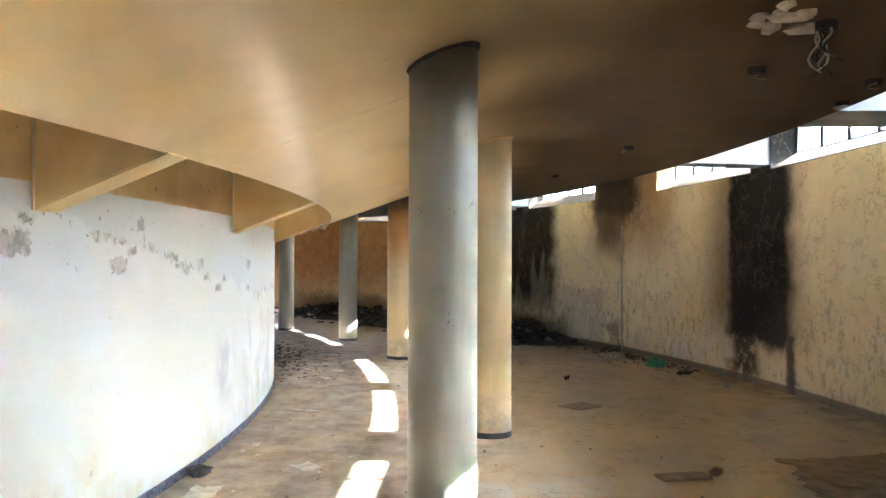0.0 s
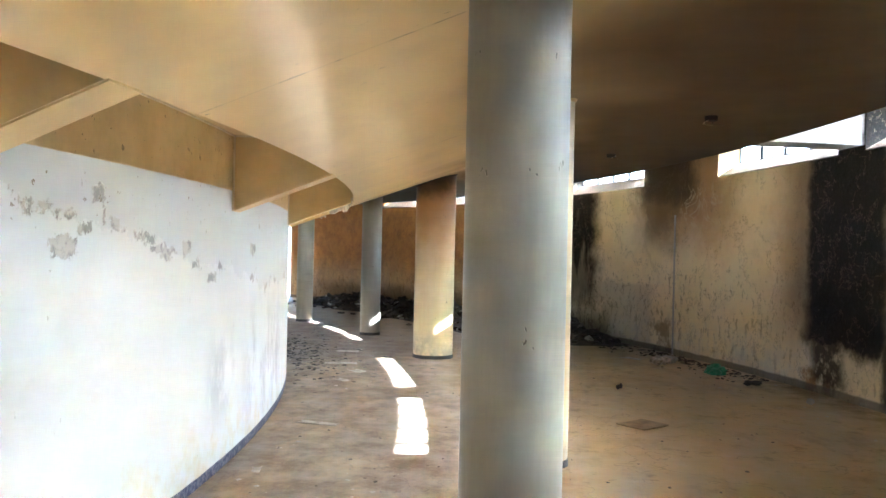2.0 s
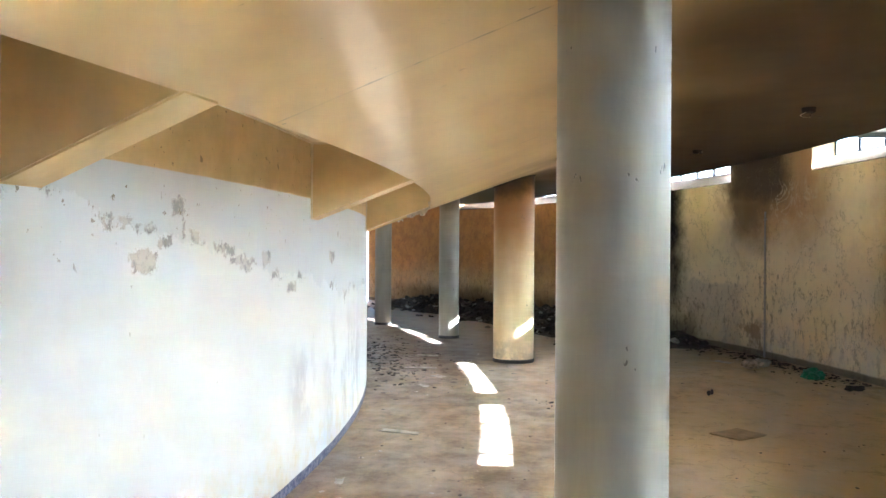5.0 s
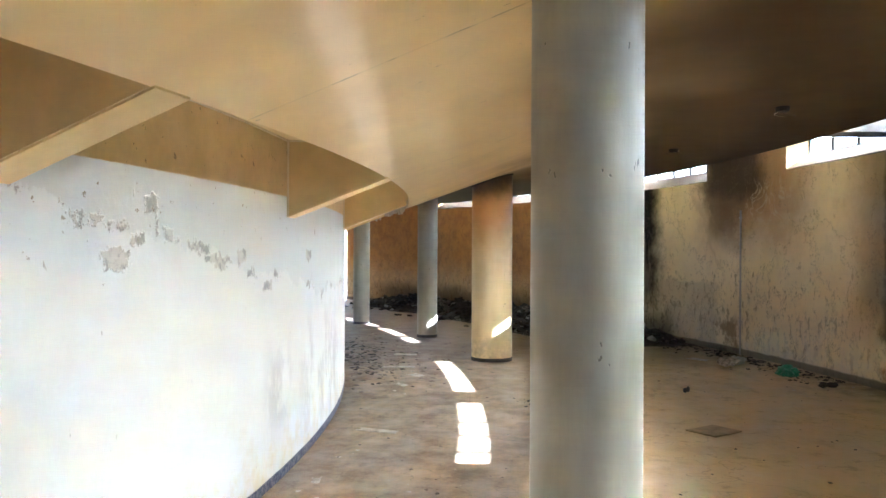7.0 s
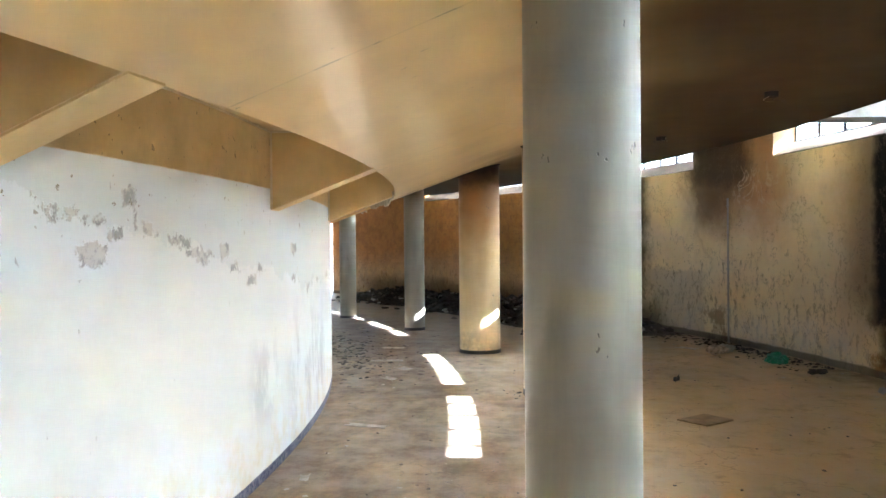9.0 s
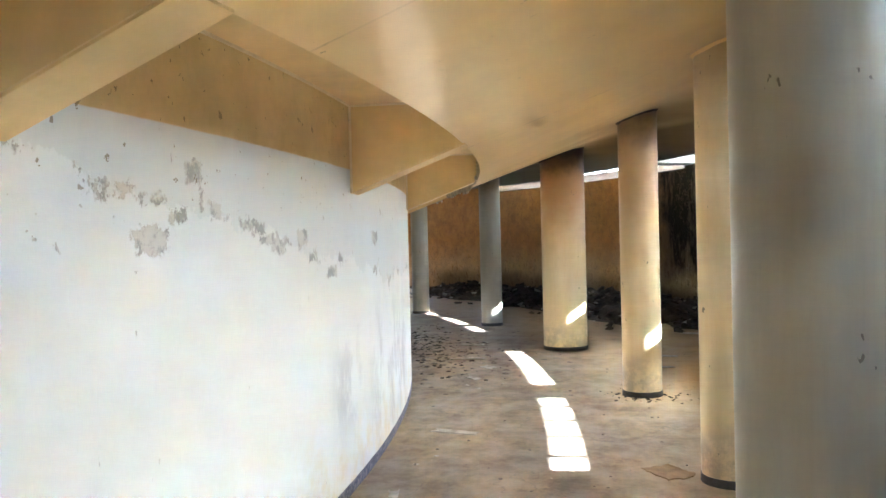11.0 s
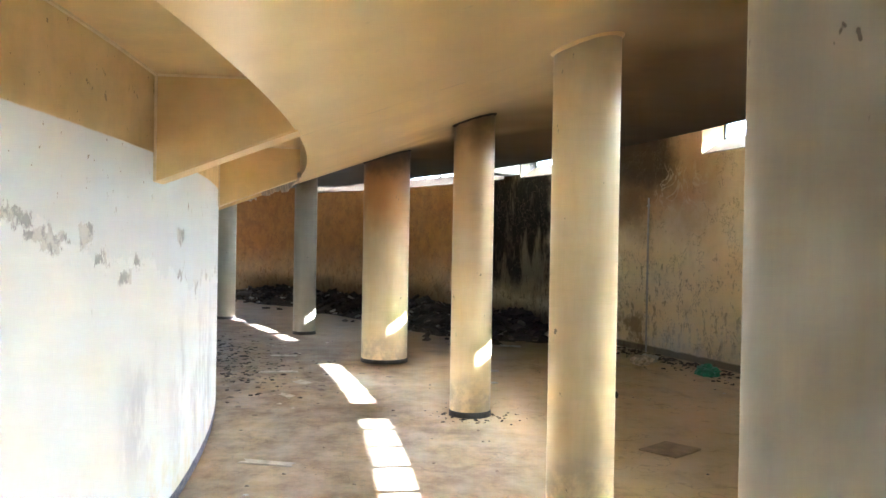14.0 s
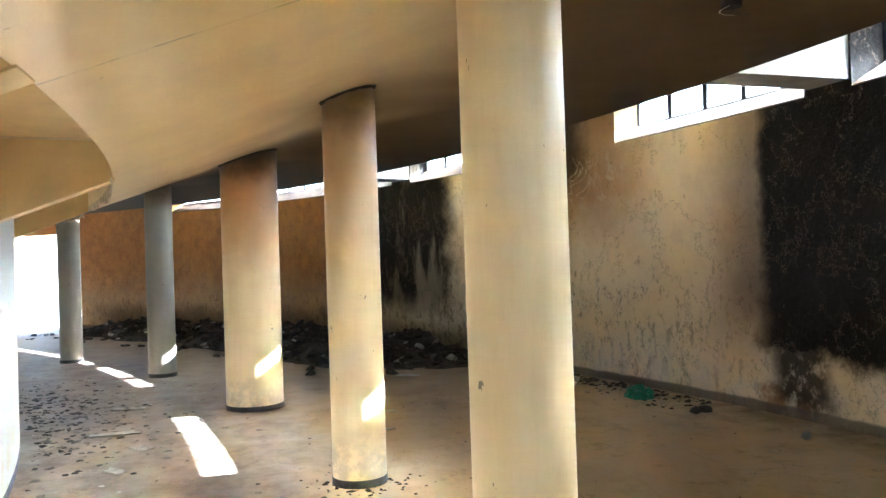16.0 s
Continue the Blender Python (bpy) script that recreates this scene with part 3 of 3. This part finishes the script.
def sheet(name, r, a, turn, sx, sy, thick, mat, label, category, curl=0.0, ragged=0.0, n=8, group=""):
    """A thin lying sheet with thickness, torn edge and curl."""
    bm = bmesh.new()
    grid = [[None] * (n + 1) for _ in range(n + 1)]
    for i in range(n + 1):
        for j in range(n + 1):
            x, y = i / n - 0.5, j / n - 0.5
            edge = i in (0, n) or j in (0, n)
            jx, jy = (rng.uniform(-ragged, ragged), rng.uniform(-ragged, ragged)) if edge else (0, 0)
            z = thick + curl * (max(0.0, abs(x) * 2 - 0.4) ** 2) + curl * 0.25 * noise.noise((x * 3 + r, y * 3, a)) ** 2
            grid[i][j] = bm.verts.new((x * sx + jx * sx, y * sy + jy * sy, z))
    for i in range(n):
        for j in range(n):
            bm.faces.new((grid[i][j], grid[i + 1][j], grid[i + 1][j + 1], grid[i][j + 1]))
    low = bmesh.ops.extrude_face_region(bm, geom=bm.faces[:])["geom"]
    for v in low:
        if isinstance(v, bmesh.types.BMVert):
            v.co.z = max(0.0, v.co.z - thick)
    ob = new(name, mesh_of(name, bm, mat))
    ob.matrix_world = facing(r, a, 0.001, turn)
    return tagged(ob, label, category, group)


# ---- loose things on the floor ----
sheet("hardboard_sheet", 22.59, 5.93, 35, 0.36, 0.30, 0.012, M_BOARD, "square brown hardboard sheet lying on the cement floor", "board", 0.006, 0.01)
sheet("hardboard_sheet", 22.78, -1.32, -75, 0.16, 0.36, 0.02, M_BOARD, "narrow grey-brown board with a dark edge on the floor", "board", 0.0, 0.0)
bm = bmesh.new()
bmesh.ops.create_cube(bm, size=1, matrix=Matrix.Diagonal((0.13, 0.07, 0.04, 1)))
bmesh.ops.bevel(bm, geom=bm.edges[:], offset=0.008, segments=2, affect="EDGES")
ob = tagged(new("wood_block", mesh_of("wood_block", bm, M_CARD)), "small worn wooden block beside a board", "block")
ob.matrix_world = facing(23.04, -1.05, 0.021, 60)
for k, (r, a, turn, sx, sy, z) in enumerate([(24.15, -0.75, 12, 0.95, 0.80, 0.0), (24.0, -1.9, -8, 0.9, 0.7, 0.0), (24.3, -3.2, 20, 1.0, 0.85, 0.0)]):
    sheet("cardboard", r, a, turn, sx, sy, 0.012, M_CARD if k != 1 else M_BOARD, "torn brown cardboard lying flat on the floor", "cardboard", 0.05, 0.05, 10, "torn cardboard by the wall")
sheet("cardboard", 21.13, 2.75, 30, 0.22, 0.28, 0.006, M_CARD, "torn tan cardboard beside the foot of a column", "cardboard", 0.02, 0.06)
PAPERS = [(19.72, 5.65, 70, 0.09, 0.36), (20.13, 14.6, 20, 0.14, 0.22), (19.52, 1.25, 10, 0.06, 0.12), (20.06, -0.9, 40, 0.16, 0.22), (19.55, -2.95, 5, 0.20, 0.28),
          (20.0, 16.6, 80, 0.12, 0.4), (22.3, 15.5, 60, 0.12, 0.34), (19.9, 12.6, 30, 0.10, 0.2), (20.3, 20.2, 70, 0.1, 0.3), (24.3, 17.0, 20, 0.12, 0.3), (23.6, 20.4, 50, 0.14, 0.28), (22.0, 13.4, 85, 0.08, 0.3)]
for r, a, turn, sx, sy in PAPERS:
    sheet("paper_scrap", r, a, turn, sx, sy, 0.004, M_PAPER, "crumpled dirty paper scrap on the floor", "paper", 0.03, 0.07, 6, "paper scraps on the floor")


def lump(name, r, a, sx, sy, sz, mat, label, category, group="", pieces=1):
    bm = bmesh.new()
    for k in range(pieces):
        off = Vector((rng.uniform(-1, 1) * sx * 0.9, rng.uniform(-1, 1) * sy * 0.9, sz * 0.75)) if k else Vector((0, 0, sz * 0.85))
        shard(bm, Matrix.Translation(off) @ Matrix.Rotation(rng.uniform(0, 6), 4, "Z"), sx * rng.uniform(0.5, 1), sy * rng.uniform(0.5, 1), sz)
    ob = new(name, mesh_of(name, bm, mat))
    ob.matrix_world = facing(r, a, 0.0, rng.uniform(0, 90))
    low = min(v.co.z for v in ob.data.vertices)
    ob.location.z = -low
    return tagged(ob, label, category, group)


def plastic_bag(r, a):
    bm = bmesh.new()
    for v in bmesh.ops.create_icosphere(bm, subdivisions=4, radius=1.0)["verts"]:
        d = v.co.normalized()
        k = 1 + 0.35 * noise.noise(d * 2.2) + 0.22 * noise.noise(d * 6.0)
        v.co = Vector((d.x * 0.11 * k, d.y * 0.15 * k, max(-0.04, d.z * 0.085 * k)))
    ob = new("plastic_bag", mesh_of("plastic_bag", bm, M_GREEN, True))
    ob.matrix_world = facing(r, a, 0.042)
    return tagged(ob, "crumpled green plastic bag on the floor", "bag")


plastic_bag(24.75, 13.45)
M_RAG = plain("faded_rags", (0.50, 0.40, 0.30), 0.95, 0, 0.5, 16.0, 0.006)
lump("rag_heap", 24.35, 15.2, 0.13, 0.11, 0.06, M_RAG, "small heap of pale rags and burnt litter", "rags", "", 7)
lump("rag_heap", 24.65, 15.9, 0.10, 0.09, 0.045, M_PAPER, "small heap of pale torn paper by the wall", "paper heap", "", 5)
lump("cinder", 23.0, 10.7, 0.05, 0.045, 0.035, M_SOOTY, "black burnt lump on the floor", "cinder", "burnt lumps", 2)
lump("cinder", 24.75, 11.3, 0.12, 0.08, 0.03, M_SOOTY, "flat black burnt lump near the wall", "cinder", "burnt lumps", 4)
lump("stone", 24.72, 8.45, 0.05, 0.04, 0.035, M_CONC, "small pale stone on the floor", "stone", "", 1)
lump("crumpled_can", 19.40, -1.9, 0.10, 0.045, 0.04, M_BAND, "dark crumpled scrap against the skirting", "scrap", "", 4)
lump("brick_piece", 22.0, 7.9, 0.05, 0.03, 0.025, M_CARD, "small reddish brick fragment on the floor", "brick", "", 1)

# ---- crumbs of plaster and ash over the floor ----
def scatter(name, count, pick, size, mat, label, flat=0.5):
    verts, faces = [], []
    for _ in range(count):
        r, a = pick()
        s = size * rng.uniform(0.35, 1.0) ** 1.5
        m = facing(r, a, 0, rng.uniform(0, 360))
        b = len(verts)
        for z in (0.0, 1.0):
            for x, y in ((-1, -1), (1, -1), (1, 1), (-1, 1)):
                k = s * (1 - 0.35 * z)
                verts.append(m @ Vector((x * k * rng.uniform(0.5, 1.2), y * k * rng.uniform(0.4, 0.9), z * s * flat * rng.uniform(0.6, 1.3))))
        faces += [(b, b + 3, b + 2, b + 1), (b + 4, b + 5, b + 6, b + 7), (b, b + 1, b + 5, b + 4), (b + 1, b + 2, b + 6, b + 5), (b + 2, b + 3, b + 7, b + 6), (b + 3, b, b + 4, b + 7)]
    data = bpy.data.meshes.new(name)
    data.from_pydata(verts, [], faces)
    data.materials.append(mat)
    return tagged(new(name, data), label, "debris", "", "stuff")


scatter("plaster_crumbs", 420, lambda: (rng.uniform(19.4, 24.9), rng.uniform(-12, 34)), 0.016, M_ASH, "plaster and ash crumbs strewn over the floor")
scatter("pale_crumbs", 160, lambda: (rng.choice((rng.uniform(19.35, 20.6), rng.uniform(24.2, 25.15))), rng.uniform(-6, 36)), 0.022, M_PAPER, "pale plaster flakes strewn over the floor", 0.25)
scatter("burnt_clods", 380, lambda: (19.36 + abs(rng.gauss(0, 0.45)), rng.gauss(21.5, 3.6)), 0.034, M_RUBBLE, "dark burnt clods strewn by the inner wall", 0.3)
scatter("wall_foot_ash", 420, lambda: (25.18 - abs(rng.gauss(0, 0.28)), rng.uniform(12.0, 24.0)), 0.035, M_RUBBLE, "dark ash and crumbs along the wall foot", 0.5)
scatter("ash_scraps", 220, lambda: (19.4 + abs(rng.gauss(0, 0.7)), rng.gauss(20.0, 4.5)), 0.045, M_ASH, "flat grey ash scraps strewn by the inner wall", 0.15)
scatter("column_ash", 90, lambda: (21.4 + rng.gauss(0, 0.16), 9.55 + rng.gauss(0, 0.5)), 0.02, M_RUBBLE, "dark ash round the column foot", 0.4)


# ---- rubble heap along the outer wall ----
def heap_height(r, a):
    side = min(1.0, max(0.0, (a - 20.5) / 5.0)) * min(1.0, max(0.0, (50.5 - a) / 4.0))
    front = 23.1 + 0.55 * noise.noise((a * 0.25, 3.1, 0)) + (0.8 if a < 24 else 0.0) + 0.7 * max(0.0, (a - 36) / 10)
    rise = min(1.0, max(0.0, (r - front) / 0.8))
    bumps = 0.55 + 0.6 * noise.noise((a * 0.9, r * 1.6, 1.0)) + 0.35 * noise.noise((a * 2.7, r * 5.0, 2.0))
    return side * (rise ** 0.7) * max(0.04, bumps) * 0.36


heap = thing("rubble_heap", "dark heap of burnt rubble and ash against the wall", "rubble", (0, 0, 0), "", "stuff")
bm = bmesh.new()
NA, NR = 150, 26
rows = [[bm.verts.new(at(22.4 + 2.84 * j / NR, 20 + 31 * i / NA, heap_height(22.4 + 2.84 * j / NR, 20 + 31 * i / NA) - 0.012)) for j in range(NR + 1)] for i in range(NA + 1)]
for i in range(NA):
    for j in range(NR):
        bm.faces.new((rows[i][j], rows[i][j + 1], rows[i + 1][j + 1], rows[i + 1][j]))
part("ash_bed", bm, M_RUBBLE, heap, "", True)
for name, count, size, mat in (("clods", 900, 0.075, M_RUBBLE), ("plaster_lumps", 320, 0.06, M_ASH), ("pale_flakes", 70, 0.07, M_PAPER)):
    bm = bmesh.new()
    for _ in range(count):
        a, r = rng.uniform(21.0, 50.0), rng.uniform(22.7, 25.15)
        h = heap_height(r, a)
        if h < 0.02 and rng.random() < 0.85:
            continue
        s = size * rng.uniform(0.4, 1.2)
        verts = bmesh.ops.create_cube(bm, size=1.0)["verts"]
        m = Matrix.Translation(at(min(r, 25.1), a, h + s * 0.15)) @ Euler((rng.uniform(-0.5, 0.5), rng.uniform(-0.5, 0.5), rng.uniform(0, 6))).to_matrix().to_4x4()
        for v in verts:
            v.co = m @ Vector((v.co.x * s * rng.uniform(0.9, 2.4), v.co.y * s * rng.uniform(0.7, 1.6), v.co.z * s * rng.uniform(0.3, 0.8)))
    part(name, bm, mat, heap)


# ---- wrecked fittings on the soffit ----
def strand(points, radius, name, mat, parent):
    bm = bmesh.new()
    last = None
    for k, p in enumerate(points):
        p = Vector(p)
        loop = [bm.verts.new(p + Vector((radius * math.cos(t), radius * math.sin(t), 0))) for t in (0, 1.57, 3.14, 4.71)]
        if last:
            for i in range(4):
                bm.faces.new((last[i], last[(i + 1) % 4], loop[(i + 1) % 4], loop[i]))
        last = loop
    return part(name, bm, mat, parent)


def fitting(r, a, long, label):
    z = soffit_z(r)
    ob = thing("ceiling_fitting", label, "fitting", at(r, a, z), "wrecked ceiling fittings")
    bm = bmesh.new()
    bmesh.ops.create_cone(bm, cap_ends=True, segments=16, radius1=0.05, radius2=0.055, depth=0.05, matrix=Matrix.Translation((0, 0, -0.012)))
    part("junction_box", bm, M_SOOTY, ob, "charred round junction box")
    for k in range(3 if long < 0.2 else 9):
        x, y, n = rng.uniform(-0.05, 0.05), rng.uniform(-0.05, 0.05), 7
        drop = long * rng.uniform(0.4, 1.0)
        pts = [(x + 0.05 * math.sin(k + i * 0.9) * i / n, y + 0.05 * math.cos(k * 2 + i * 0.8) * i / n, -0.02 - drop * i / n) for i in range(n + 1)]
        strand(pts, 0.004 if long < 0.2 else 0.007, "wire", M_LATH if k % 2 else M_STEEL, ob)
    return ob


FITTINGS = [(23.0, -3.68), (23.88, -2.5), (24.0, -0.74), (22.9, 11.2), (22.94, 4.5)]
fitting(23.08, -5.95, 0.26, "burnt light fitting with dangling wires and plaster rags")
for r, a in FITTINGS:
    fitting(r, a, 0.07, "charred light fitting stub with short wires")
loose = thing("hanging_plaster", "loose broken plaster hanging from the ceiling", "plaster", at(22.88, -6.3, soffit_z(22.88)))
for k in range(9):
    bm = bmesh.new()
    shard(bm, Matrix.Translation((rng.uniform(-0.16, 0.16), rng.uniform(-0.2, 0.2), -0.006)), 0.08 * rng.uniform(0.5, 1.2), 0.07, 0.026)
    part("plaster_lump", bm, M_LATH, loose)

# ---- frayed plaster along the soffit's inner lip, added to show its lit edge ----
lip_strips = [(9.8, 12.6, 0.0), (12.9, 15.2, 0.03), (15.6, 19.2, 0.0), (20.4, 24.0, 0.02)]
for a0, a1, drop in lip_strips:
    bm = bmesh.new()
    n = 14
    top, low = [], []
    for i in range(n + 1):
        a = a0 + (a1 - a0) * i / n
        rr = R_EDGE - 0.012
        top.append((bm.verts.new(at(rr, a, Z_EDGE + 0.03)), bm.verts.new(at(rr - 0.012, a, Z_EDGE + 0.03))))
        dz = -0.012 - drop - 0.045 * abs(noise.noise((a * 1.7, 0, 0)))
        low.append((bm.verts.new(at(rr + 0.01, a, Z_EDGE + dz)), bm.verts.new(at(rr - 0.004, a, Z_EDGE + dz))))
    for i in range(n):
        for p, q in ((0, 0), (1, 1)):
            bm.faces.new((top[i][p], top[i + 1][p], low[i + 1][q], low[i][q]))
        bm.faces.new((low[i][0], low[i + 1][0], low[i + 1][1], low[i][1]))
    tagged(new("lit_lip_strip", mesh_of("lit_lip_strip", bm, M_LATH)), "frayed plaster strip added for the lit edge of the ceiling lip", "plaster", "frayed plaster strips")
